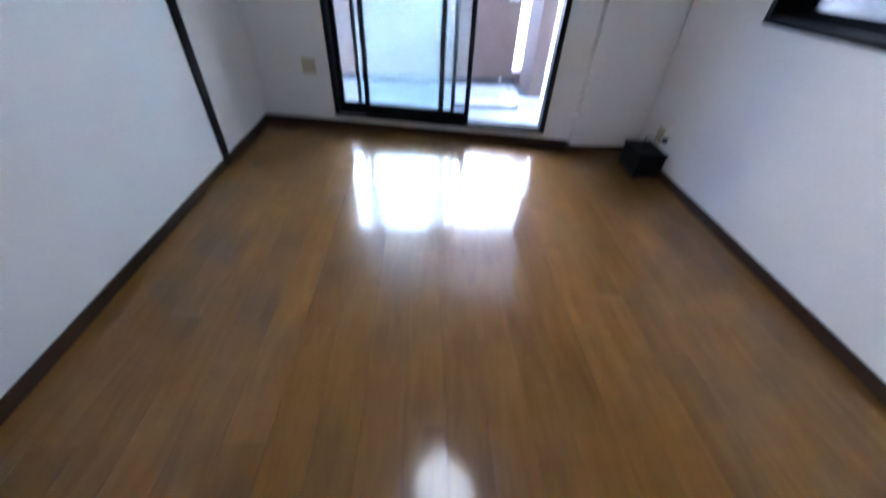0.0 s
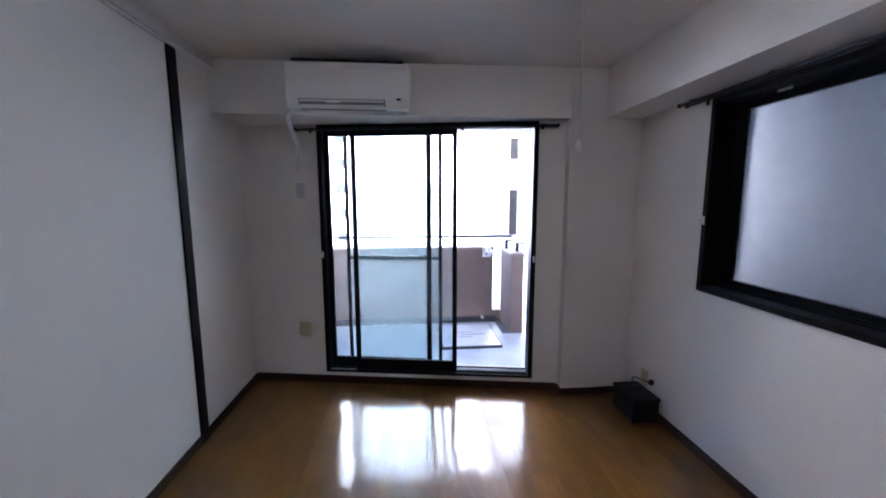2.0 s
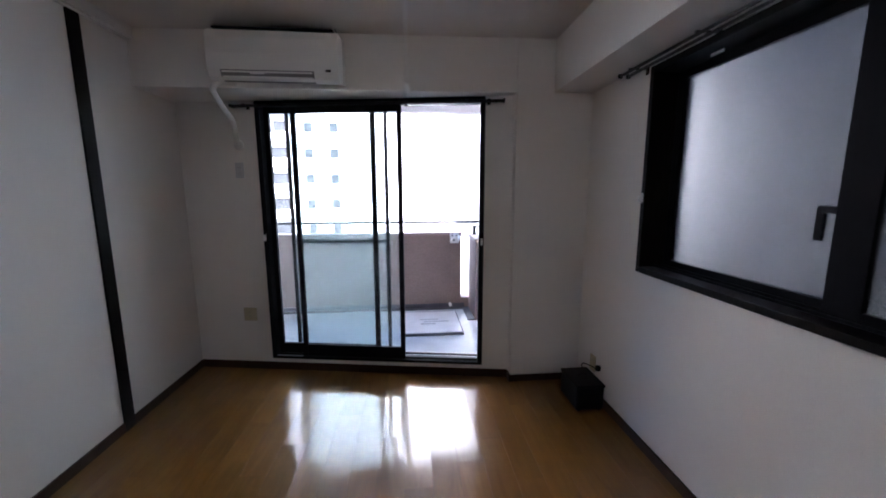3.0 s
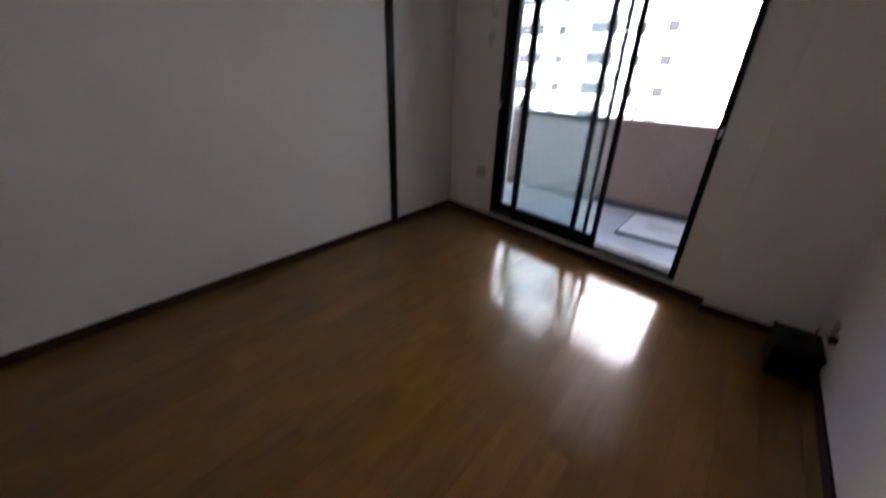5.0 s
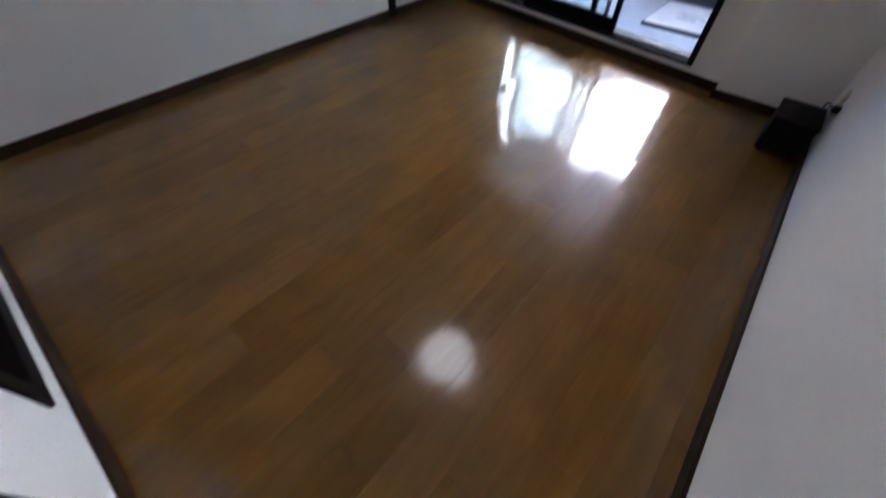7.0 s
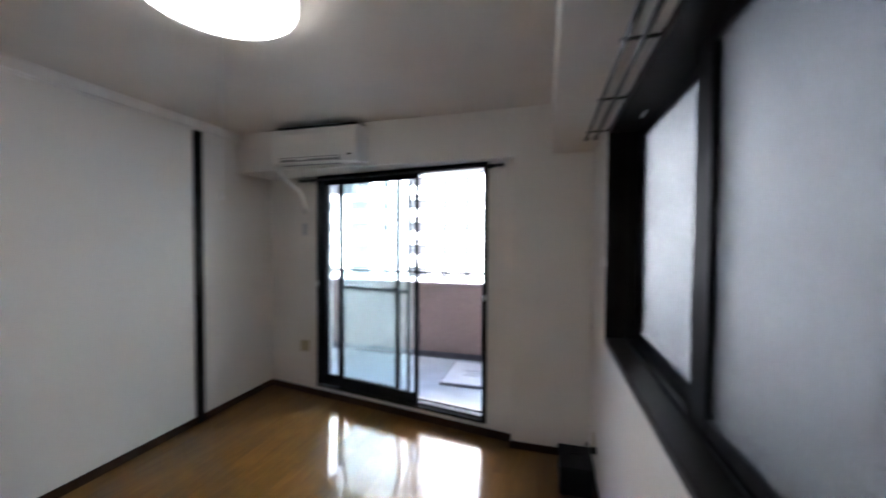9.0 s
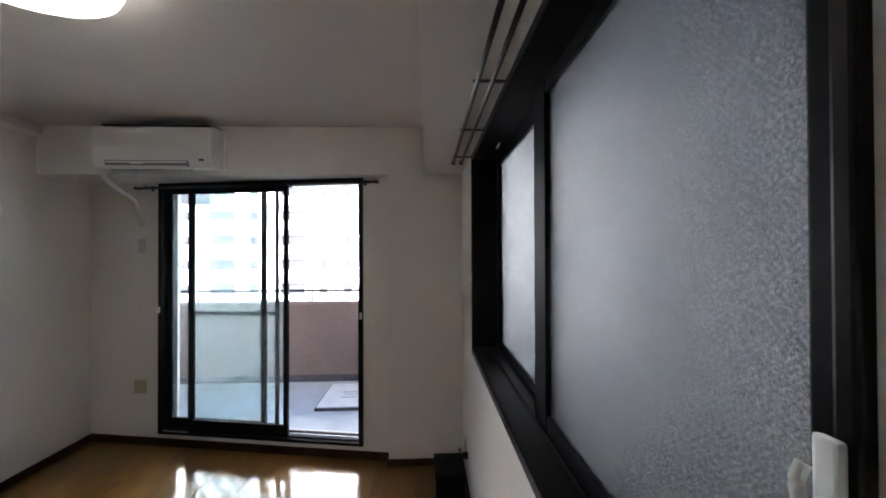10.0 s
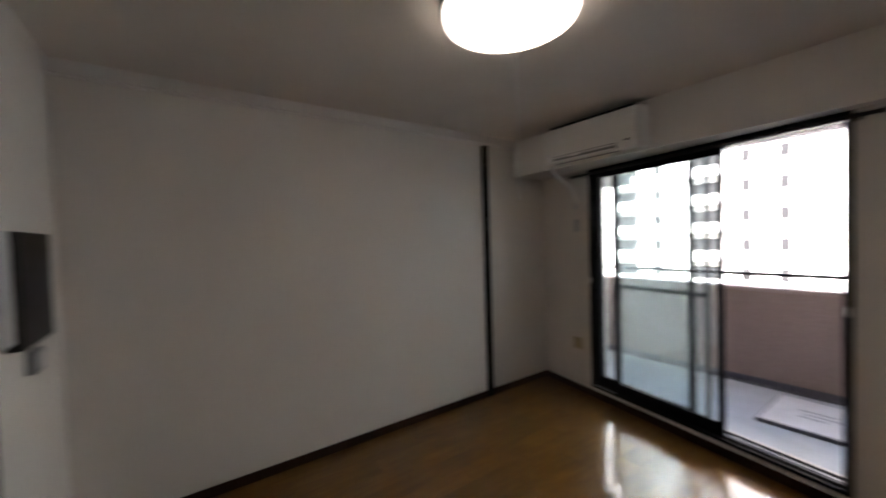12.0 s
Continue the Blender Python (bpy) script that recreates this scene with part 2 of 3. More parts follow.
def glow(name, color, strength):
    m = bpy.data.materials.new(name)
    m.use_nodes = True
    b = m.node_tree.nodes["Principled BSDF"]
    b.inputs["Base Color"].default_value = (0.85, 0.85, 0.85, 1)
    b.inputs["Emission Color"].default_value = (*color, 1)
    b.inputs["Emission Strength"].default_value = strength
    return m


PLANK = wood_floor()
PANE = veiled_glass("dusty_pane", 0.025, (0.93, 0.965, 0.965), (0.75, 0.88, 0.95))
MESH = veiled_glass("insect_mesh", 0.05, (0.88, 0.9, 0.9), (0.7, 0.78, 0.8), 1.02)
FROST = frosted_glass()
LAMPGLOW = glow("lit_acrylic", (1.0, 0.87, 0.7), LAMP)


# ================= mesh helpers =================
def part(name, bm, mat, parent=None, label=""):
    me = bpy.data.meshes.new(name)
    bm.normal_update()
    bm.to_mesh(me)
    bm.free()
    me.materials.append(mat)
    ob = new(name, me)
    if parent is not None:
        ob.parent = parent
    return tagged(ob, label)


def thing(name, m=None, label="", category="", group="", kind=""):
    ob = new(name)
    ob.empty_display_size = 0.1
    if m is not None:
        ob.matrix_world = m
    return tagged(ob, label, category, group, kind)


def boxes(*spans, bevel=0.0, segments=2):
    """One bmesh of boxes, each (x0, y0, z0, x1, y1, z1)."""
    bm = bmesh.new()
    for x0, y0, z0, x1, y1, z1 in spans:
        v = [bm.verts.new(p) for p in ((x0, y0, z0), (x1, y0, z0), (x1, y1, z0), (x0, y1, z0), (x0, y0, z1), (x1, y0, z1), (x1, y1, z1), (x0, y1, z1))]
        for f in ((3, 2, 1, 0), (4, 5, 6, 7), (0, 1, 5, 4), (1, 2, 6, 5), (2, 3, 7, 6), (3, 0, 4, 7)):
            bm.faces.new([v[i] for i in f])
    if bevel:
        bmesh.ops.bevel(bm, geom=list(bm.edges), offset=bevel, segments=segments, affect="EDGES", profile=0.6)
    return bm


def prism(outline, lo, hi, axis="z", bevel=0.0, segments=2):
    """An outline of (a, b) pairs pushed from lo to hi along an axis: z takes (x, y), x takes (y, z), y takes (x, z)."""
    put = {"z": lambda a, b, h: (a, b, h), "x": lambda a, b, h: (h, a, b), "y": lambda a, b, h: (a, h, b)}[axis]
    bm = bmesh.new()
    low = [bm.verts.new(put(a, b, lo)) for a, b in outline]
    top = [bm.verts.new(put(a, b, hi)) for a, b in outline]
    bm.faces.new(low[::-1]), bm.faces.new(top)
    for i in range(len(outline)):
        j = (i + 1) % len(outline)
        bm.faces.new((low[i], low[j], top[j], top[i]))
    bmesh.ops.recalc_face_normals(bm, faces=bm.faces)
    if bevel:
        bmesh.ops.bevel(bm, geom=list(bm.edges), offset=bevel, segments=segments, affect="EDGES", profile=0.6)
    return bm


def tube(points, radius, sides=12):
    """A round tube through points, ends closed."""
    bm = bmesh.new()
    pts = [Vector(p) for p in points]
    rings = []
    for i, p in enumerate(pts):
        d = (pts[min(i + 1, len(pts) - 1)] - pts[max(i - 1, 0)]).normalized()
        q = d.to_track_quat("Z", "Y")
        rings.append([bm.verts.new(p + q @ Vector((math.cos(a) * radius, math.sin(a) * radius, 0))) for a in (2 * math.pi * k / sides for k in range(sides))])
    for a, b in zip(rings, rings[1:]):
        for k in range(sides):
            bm.faces.new((a[k], a[(k + 1) % sides], b[(k + 1) % sides], b[k])).smooth = True
    bm.faces.new(rings[0][::-1]), bm.faces.new(rings[-1])
    return bm


def turned(profile, sides=48):
    """A solid of revolution about z from (radius, z) pairs."""
    bm = bmesh.new()
    rings = []
    for r, z in profile:
        rings.append([bm.verts.new((0, 0, z))] if r < 1e-5 else [bm.verts.new((r * math.cos(2 * math.pi * k / sides), r * math.sin(2 * math.pi * k / sides), z)) for k in range(sides)])
    for a, b in zip(rings, rings[1:]):
        for k in range(sides):
            j = (k + 1) % sides
            f = [a[0], b[k], b[j]] if len(a) == 1 else [a[k], a[j], b[0]] if len(b) == 1 else [a[k], a[j], b[j], b[k]]
            bm.faces.new(f).smooth = True
    bmesh.ops.recalc_face_normals(bm, faces=bm.faces)
    return bm


def curve_points(ctrl, steps=8):
    """A smooth line through control points (Catmull-Rom)."""
    c = [Vector(p) for p in ctrl]
    c = [c[0]] + c + [c[-1]]
    out = []
    for i in range(1, len(c) - 2):
        for k in range(steps):
            t = k / steps
            out.append(0.5 * (2 * c[i] + (c[i + 1] - c[i - 1]) * t + (2 * c[i - 1] - 5 * c[i] + 4 * c[i + 1] - c[i + 2]) * t * t + (3 * c[i] - c[i - 1] - 3 * c[i + 1] + c[i + 2]) * t ** 3))
    return out + [c[-1]]


# ================= plan =================
W, D, H = 2.995, -3.66, 2.43        # east wall, south wall, ceiling
SKEW = 9.5                       # the balcony wall runs askew
BW = pose(0, 0, 0, 0, 0, -SKEW)   # its own axes: along, outward, up
BEAM_Y, BEAM_Z = -0.478, 2.086
TAN = math.tan(radians(SKEW))
DL, DR, DB, DT = 0.613, 2.299, 0.095, 2.083   # balcony door frame
WY0, WY1, WZ0, WZ1 = -2.945, -1.122, 0.982, 2.06   # east window
HX0, HX1 = 2.008, 2.94            # hall opening
BX0, BX1, BZ0, BZ1 = 0.85, 1.68, 0.142, 1.98  # bathroom door


def structure(name, bm, mat, label, m=None, category=""):
    ob = part(name, bm, mat)
    if m is not None:
        ob.matrix_world = m
    return tagged(ob, label, category, kind="structure")


floor = structure("floor", prism([(-0.02, D - 0.1), (W + 0.02, D - 0.1), (W + 0.02, -0.4), (2.4, -0.36), (-0.02, 0.05)], -0.12, -0.013), SUBFLOOR, "glossy brown wooden plank floor of the room", category="floor")
structure("ceiling", boxes((-0.2, D - 0.15, H, W + 0.2, 0.2, H + 0.15)), CEILING, "off-white papered ceiling", category="ceiling")
structure("wall_west", boxes((-0.15, D - 0.2, -0.12, 0, 0.25, H + 0.1)), WALLPAPER, "plain off-white wallpapered wall", category="wall")
structure("wall_north", boxes((-0.2, 0, -0.12, DL, 0.2, H + 0.1), (DR, 0, -0.12, 2.62, 0.2, H + 0.1), (DL, 0, -0.12, DR, 0.2, DB), (DL, 0, DT, DR, 0.2, H + 0.1)), WALLPAPER,
          "off-white wallpapered wall round the balcony door", BW, "wall")
structure("beam_north", prism([(-0.04, -0.43), (2.6, BEAM_Y - 0.002), (2.6, -0.36), (-0.04, 0.06)], BEAM_Z, H + 0.05), WALLPAPER, "papered ceiling beam above the balcony door", category="beam")
structure("column_north", boxes((2.463, BEAM_Y - 0.004, -0.12, W + 0.1, -0.1, H + 0.06)), WALLPAPER, "papered corner column beside the balcony door", category="column")
structure("wall_east", boxes((W, D - 0.2, -0.12, W + 0.21, WY0, H + 0.1), (W, WY1, -0.12, W + 0.21, 0.2, H + 0.1), (W, WY0, -0.12, W + 0.21, WY1, WZ0), (W, WY0, WZ1, W + 0.21, WY1, H + 0.1)), WALLPAPER,
          "off-white wallpapered wall with a wide window", category="wall")
structure("beam_east", boxes((2.722, D - 0.05, 2.092, W + 0.05, BEAM_Y + 0.03, H + 0.05)), WALLPAPER, "papered ceiling beam above the frosted window", category="beam")
structure("wall_south", boxes((-0.1, D - 0.13, -0.12, BX0, D, H + 0.1), (BX1, D - 0.13, -0.12, HX0, D, H + 0.1), (HX1, D - 0.13, -0.12, W + 0.1, D, H + 0.1), (BX0, D - 0.13, -0.12, BX1, D, BZ0), (BX0, D - 0.13, BZ1, BX1, D, H + 0.1),
          (HX0, D - 0.13, 2.0, HX1, D, H + 0.1)), WALLPAPER, "off-white wallpapered wall with a brown door and an open doorway", category="wall")
structure("trim", boxes((0, D, 2.364, 0.04, -0.43, H), (0, D, 2.352, 0.016, -0.43, 2.364), bevel=0.003), TRIM, "off-white rail along the top of the wall", category="trim")
# dark skirting round the room
structure("baseboard_west", boxes((0, D, 0, 0.011, -0.86, 0.06), (0, -0.785, 0, 0.011, 0, 0.06), bevel=0.002), BASE, "dark brown skirting board", category="baseboard")
structure("baseboard_north", boxes((0.012, -0.011, 0, 2.49, 0, 0.062), bevel=0.002), BASE, "dark brown skirting board under the balcony door", BW, "baseboard")
structure("baseboard_column", boxes((2.46, BEAM_Y - 0.014, 0, W - 0.012, BEAM_Y - 0.004, 0.052), bevel=0.002), BASE, "dark brown skirting board", category="baseboard")
structure("baseboard_column_side", boxes((2.453, BEAM_Y - 0.014, 0, 2.463, -0.405, 0.056)), BASE, "dark brown skirting board", category="baseboard")
structure("baseboard_east", boxes((W - 0.011, D, 0, W, BEAM_Y - 0.016, 0.06), bevel=0.002), BASE, "dark brown skirting board", category="baseboard")
structure("baseboard_south", boxes((0.012, D, 0, HX0, D + 0.011, 0.06), bevel=0.002), BASE, "dark brown skirting board", category="baseboard")
structure("wall_post", boxes((0, -0.86, 0, 0.014, -0.785, 2.352), bevel=0.002), DARKWOOD, "narrow dark wooden post on the white wall", category="post")
# dim hall behind the doorway
structure("hall_floor", boxes((1.6, -5.2, -0.12, 3.2, D - 0.1, -0.004)), HALLFLOOR, "dark hall floor beyond the doorway", category="floor")
structure("hall_wall", boxes((1.5, -5.3, -0.12, 1.6, D - 0.13, 2.5), (3.2, -5.3, -0.12, 3.3, D - 0.13, 2.5), (1.6, -5.3, -0.12, 3.2, -5.2, 2.5)), WALLPAPER, "plain hall walls beyond the doorway", category="wall")
structure("hall_ceiling", boxes((1.5, -5.3, 2.3, 3.3, D - 0.13, 2.42)), CEILING, "plain hall ceiling", category="ceiling")
structure("hall_door_trim", boxes((HX0, D - 0.14, 0, HX0 + 0.025, D + 0.006, 1.975), (HX1 - 0.025, D - 0.14, 0, HX1, D + 0.006, 1.975), (HX0, D - 0.14, 1.975, HX1, D + 0.006, 2.0)), DARKWOOD, "dark wooden lining of the open doorway", category="trim")


# ================= balcony door =================
def sash(door, name, s0, s1, z0, z1, d0, d1, stile, top, bottom, glass, rail=None, label=""):
    """A sliding leaf: two stiles, two rails, a pane, and perhaps a middle rail."""
    leaf = tagged(new(name), label)
    leaf.parent = door
    b = 0.003
    part("stile", boxes((s0, d0, z0, s0 + stile, d1, z1), bevel=b), ALU, leaf)
    part("stile", boxes((s1 - stile, d0, z0, s1, d1, z1), bevel=b), ALU, leaf)
    part("bottom_rail", boxes((s0 + stile, d0 + 0.002, z0, s1 - stile, d1 - 0.002, z0 + bottom), bevel=b), ALU, leaf)
    part("top_rail", boxes((s0 + stile, d0 + 0.002, z1 - top, s1 - stile, d1 - 0.002, z1), bevel=b), ALU, leaf)
    if rail:
        part("middle_rail", boxes((s0 + stile, d0 + 0.003, rail - 0.016, s1 - stile, d1 - 0.003, rail + 0.016), bevel=b), ALU, leaf)
    mid = (d0 + d1) / 2
    pane = part("pane", boxes((s0 + stile - 0.008, mid - 0.002, z0 + bottom - 0.008, s1 - stile + 0.008, mid + 0.002, z1 - top + 0.008)), glass, leaf)
    pane.visible_shadow = False
    return leaf


door = thing("door_1", BW, "dark aluminium sliding balcony door, half open", "sliding door", kind="structure")
part("jamb", boxes((DL, -0.012, DB, DL + 0.036, 0.14, DT), bevel=0.003), ALU, door)
part("jamb", boxes((DR - 0.036, -0.012, DB, DR, 0.14, DT), bevel=0.003), ALU, door)
part("head", boxes((DL + 0.036, -0.010, DT - 0.026, DR - 0.036, 0.14, DT), bevel=0.003), ALU, door)
part("sill", boxes((DL + 0.036, -0.012, DB, DR - 0.036, 0.14, DB + 0.022), bevel=0.003), ALU, door, "dark aluminium sill")
for y, mat, say in ((0.015, ALU, ""), (0.055, BRIGHT_ALU, "bright metal track"), (0.091, ALU, "")):
    part("track", boxes((DL + 0.04, y, DB + 0.02, DR - 0.04, y + 0.012, DB + 0.034), bevel=0.002), mat, door, say)
part("sill_plate", boxes((1.71, 0.064, DB + 0.022, DR - 0.04, 0.089, DB + 0.026)), BRIGHT_ALU, door, "bright sill plate")
# pale strip in place of the glint on the sill's left end
part("sill_plate", boxes((DL + 0.038, -0.008, DB + 0.022, 0.866, 0.004, DB + 0.026)), BRIGHT_ALU, door, "bright sill plate")
rear = sash(door, "rear_leaf", 0.642, 1.491, DB + 0.024, DT - 0.018, 0.048, 0.074, 0.040, 0.061, 0.085, PANE, label="closed glass leaf")
sash(door, "screen_leaf", 0.786, 1.574, DB + 0.024, DT - 0.018, 0.088, 0.106, 0.030, 0.055, 0.06, MESH, 1.043, "insect screen leaf")
front = sash(door, "front_leaf", 0.868, 1.697, DB + 0.024, DT - 0.018, 0.008, 0.034, 0.036, 0.069, 0.09, PANE, label="open glass leaf")
part("pull", boxes((1.665, 0.0, 1.0, 1.677, 0.009, 1.12), bevel=0.003), ALU, front)
part("latch", boxes((1.452, 0.036, 1.06, 1.474, 0.049, 1.09), (1.418, 0.036, 1.068, 1.456, 0.044, 1.08), bevel=0.002), ALU, rear)


def tassel_hook(m):
    hook = thing("tassel_hook", m, "small white plastic curtain tassel hook on the frame", "hook", "curtain tassel hooks")
    part("plate", boxes((-0.008, -0.007, -0.025, 0.008, 0, 0.025), bevel=0.003), WHITEPLASTIC, hook)
    part("prong", tube(curve_points([(0, -0.004, -0.014), (0, -0.02, -0.016), (0, -0.024, 0.0), (0, -0.02, 0.01)]), 0.004, 8), WHITEPLASTIC, hook)
    return hook


hook = tassel_hook(BW @ pose(DL + 0.014, -0.012, 1.078))
copy_thing(hook, BW @ pose(DR - 0.014, -0.012, 1.06))


def curtain_rail(name, m, length, brackets, label, rods=(-0.056, -0.024)):
    """A double black curtain rail along +x with wall brackets reaching back to y = 0."""
    rail = thing(name, m, label, "curtain rail")
    for y in rods:
        part("rod", tube([(0, y, 0), (length, y, 0)], 0.0075), ROD, rail)
        for x in (-0.006, length - 0.006):
            part("finial", boxes((x, y - 0.011, -0.011, x + 0.014, y + 0.011, 0.011), bevel=0.003), ROD, rail)
    for k in range(brackets):
        x = 0.1 + (length - 0.2) * k / (brackets - 1)
        part("bracket", boxes((x - 0.008, rods[0] - 0.012, 0.006, x + 0.008, -0.002, 0.011), (x - 0.012, -0.004, -0.018, x + 0.012, 0, 0.022), bevel=0.0015), ROD, rail)
    return rail


curtain_rail("curtain_rail", BW @ pose(0.47, -0.012, 2.04), 1.95, 4, "double black curtain rail above the balcony door")

# ================= frosted window =================
win = thing("window_1", None, "wide dark-framed window with frosted figured glass", "window", kind="structure")
t = 0.032
part("casing_side", boxes((W - 0.012, WY1 - t, WZ0, W + 0.2, WY1, WZ1), bevel=0.003), DARKWOOD, win)
t0 = 0.014
part("casing_side", boxes((W - 0.012, WY0, WZ0, W + 0.2, WY0 + t0, WZ1), bevel=0.003), DARKWOOD, win)
part("casing_head", boxes((W - 0.010, WY0 + t0, WZ1 - t, W + 0.2, WY1 - t, WZ1), bevel=0.003), DARKWOOD, win)
part("window_sill", boxes((W - 0.016, WY0 + t0, WZ0, W + 0.2, WY1 - t, WZ0 + t), bevel=0.003), DARKWOOD, win)


def window_leaf(x0, y0, y1, st, label, near=None):
    leaf = tagged(new("window_leaf"), label)
    leaf.parent = win
    x1, z0, z1 = x0 + 0.03, WZ0 + t, WZ1 - t
    near = near or st
    part("stile", boxes((x0, y0, z0, x1, y0 + near, z1), bevel=0.003), ALU, leaf)
    part("stile", boxes((x0, y1 - st, z0, x1, y1, z1), bevel=0.003), ALU, leaf)
    part("bottom_rail", boxes((x0 + 0.002, y0 + near, z0, x1 - 0.002, y1 - st, z0 + 0.042), bevel=0.003), ALU, leaf)
    part("top_rail", boxes((x0 + 0.002, y0 + near, z1 - 0.04, x1 - 0.002, y1 - st, z1), bevel=0.003), ALU, leaf)
    pane = part("pane", boxes((x0 + 0.012, y0 + near - 0.008, z0 + 0.034, x0 + 0.017, y1 - st + 0.008, z1 - 0.032)), FROST, leaf, "frosted figured pane")
    pane.visible_shadow = False
    return leaf


window_leaf(W + 0.125, -2.05, WY1 - t, 0.05, "outer frosted leaf")
window_leaf(W + 0.085, WY0 + t0, -1.985, 0.108, "inner frosted leaf", 0.103)
part("window_track", boxes((W + 0.07, WY0 + t0, WZ0 + t, W + 0.076, WY1 - t, WZ0 + t + 0.012), (W + 0.117, WY0 + t0, WZ0 + t, W + 0.122, WY1 - t, WZ0 + t + 0.012)), ALU, win)
part("window_lock", boxes((W + 0.106, -1.99, 1.348, W + 0.123, -1.925, 1.375), (W + 0.108, -1.934, 1.255, W + 0.122, -1.907, 1.375), bevel=0.005), ALU, win, "dark lever lock")
part("window_sticker", boxes((W + 0.075, -1.48, WZ1 - t - 0.014, W + 0.08, -1.41, WZ1 - t - 0.001), bevel=0.001), WHITEPLASTIC, win, "small white tag under the head")
copy_thing(hook, pose(W - 0.012, WY1 - 0.016, 1.39, 0, 0, -90))
copy_thing(hook, pose(W - 0.012, WY0 + 0.012, 1.392, 0, 0, -90))
curtain_rail("curtain_rail", pose(W - 0.002, -0.985, 2.052, 0, 0, -90), 2.04, 5, "double black curtain rail above the frosted window", (-0.096, -0.05))

# ================= air conditioner =================
AX0, AX1 = 0.555, 1.312
ac = thing("air_conditioner", pose(0, -0.46 * 0.12, -0.021) @ Matrix.Diagonal((1, 0.88, 1, 1)), "off-white wall-mounted air conditioner on the ceiling beam", "air conditioner")
y0 = -0.46
prof = [(y0 - 0.001, 2.135), (y0 - 0.15, 2.108), (y0 - 0.185, 2.118), (y0 - 0.208, 2.165), (y0 - 0.214, 2.25), (y0 - 0.212, 2.335), (y0 - 0.2, 2.372), (y0 - 0.17, 2.392), (y0 - 0.05, 2.402), (y0 - 0.001, 2.402)]
part("body", prism(prof, AX0, AX1, "x", bevel=0.008, segments=3), ACWHITE, ac)
part("front_panel", prism([(y0 - 0.2095, 2.185), (y0 - 0.2165, 2.25), (y0 - 0.2145, 2.335), (y0 - 0.2, 2.378), (y0 - 0.195, 2.378), (y0 - 0.2, 2.185)], AX0 + 0.004, AX1 - 0.004, "x", bevel=0.002), ACWHITE, ac, "smooth off-white front panel")
part("outlet_slot", prism([(y0 - 0.2065, 2.16), (y0 - 0.192, 2.124), (y0 - 0.14, 2.104), (y0 - 0.14, 2.13), (y0 - 0.18, 2.16)], AX0 + 0.075, AX1 - 0.145, "x"), GREYPLASTIC, ac, "dark air outlet")
for k, (dy, z) in enumerate(((0.2125, 2.158), (0.201, 2.131))):
    part("louvre", prism([(y0 - dy, z - 0.006), (y0 - dy + 0.004, z - 0.0145), (y0 - dy + 0.009, z - 0.0135), (y0 - dy + 0.005, z - 0.004)], AX0 + 0.085, AX1 - 0.155, "x", bevel=0.001), ACWHITE, ac)
part("louvre_badge", boxes((0.80, y0 - 0.214, 2.136, 0.88, y0 - 0.209, 2.144)), WHITEPLASTIC, ac)
part("receiver", boxes((AX1 - 0.075, y0 - 0.2135, 2.158, AX1 - 0.045, y0 - 0.2, 2.17), bevel=0.002), BLACK, ac, "small dark receiver window")
# black plate draws the shade between the unit and the ceiling
part("top_grille", boxes((AX0 + 0.03, y0 - 0.17, 2.4, AX1 - 0.03, y0 - 0.015, 2.409), bevel=0.002), BLACK, ac, "black intake grille standing for the shade above the unit")
for k in range(26):
    x = AX0 + 0.05 + k * 0.0275
    part("grille_bar", boxes((x, y0 - 0.168, 2.409, x + 0.006, y0 - 0.017, 2.413)), GREYPLASTIC, ac)
part("back_plate", boxes((AX1 - 0.03, y0 - 0.03, 2.128, AX1 + 0.012, y0, 2.408), bevel=0.006), ACWHITE, ac)

pipe = thing("refrigerant_pipe", None, "white wrapped pipe from the air conditioner into the wall", "pipe")
p1, p2 = BW @ Vector((0.468, -0.03, 1.83)), BW @ Vector((0.47, 0.0, 1.775))
part("wrapped_pipe", tube(curve_points([(0.66, y0 - 0.045, 2.10), (0.57, y0 - 0.05, 2.10), (0.52, y0 - 0.05, 2.07), (0.505, y0 + 0.0, 2.035), (0.495, -0.34, 1.98), (0.485, -0.2, 1.925), tuple(p1), tuple(p2)], 10), 0.018, 14), PIPE, pipe)
sleeve = part("wall_sleeve", turned([(0, 0.012), (0.032, 0.012), (0.038, 0.004), (0.038, 0)], 28), PIPE, pipe, "round putty-sealed wall cover")
sleeve.matrix_world = BW @ pose(0.47, -0.001, 1.772, 90, 0, 0)


def socket_plate(name, m, w, h, mat, label, slots):
    """A wall plate, in the plane y = 0 and facing -y, with its inset and pin slots."""
    plate = thing(name, m, label, "socket")
    part("plate", boxes((-w / 2, -0.008, -h / 2, w / 2, 0, h / 2), bevel=0.003), mat, plate)
    part("inset", boxes((-w * 0.3, -0.0105, -h * 0.36, w * 0.3, -0.007, h * 0.36), bevel=0.001), mat, plate)
    for z in slots:
        for x in (-0.007, 0.007):
            part("slot", boxes((x - 0.0015, -0.0112, z - 0.005, x + 0.0015, -0.0100, z + 0.005)), GREYPLASTIC, plate)
    return plate


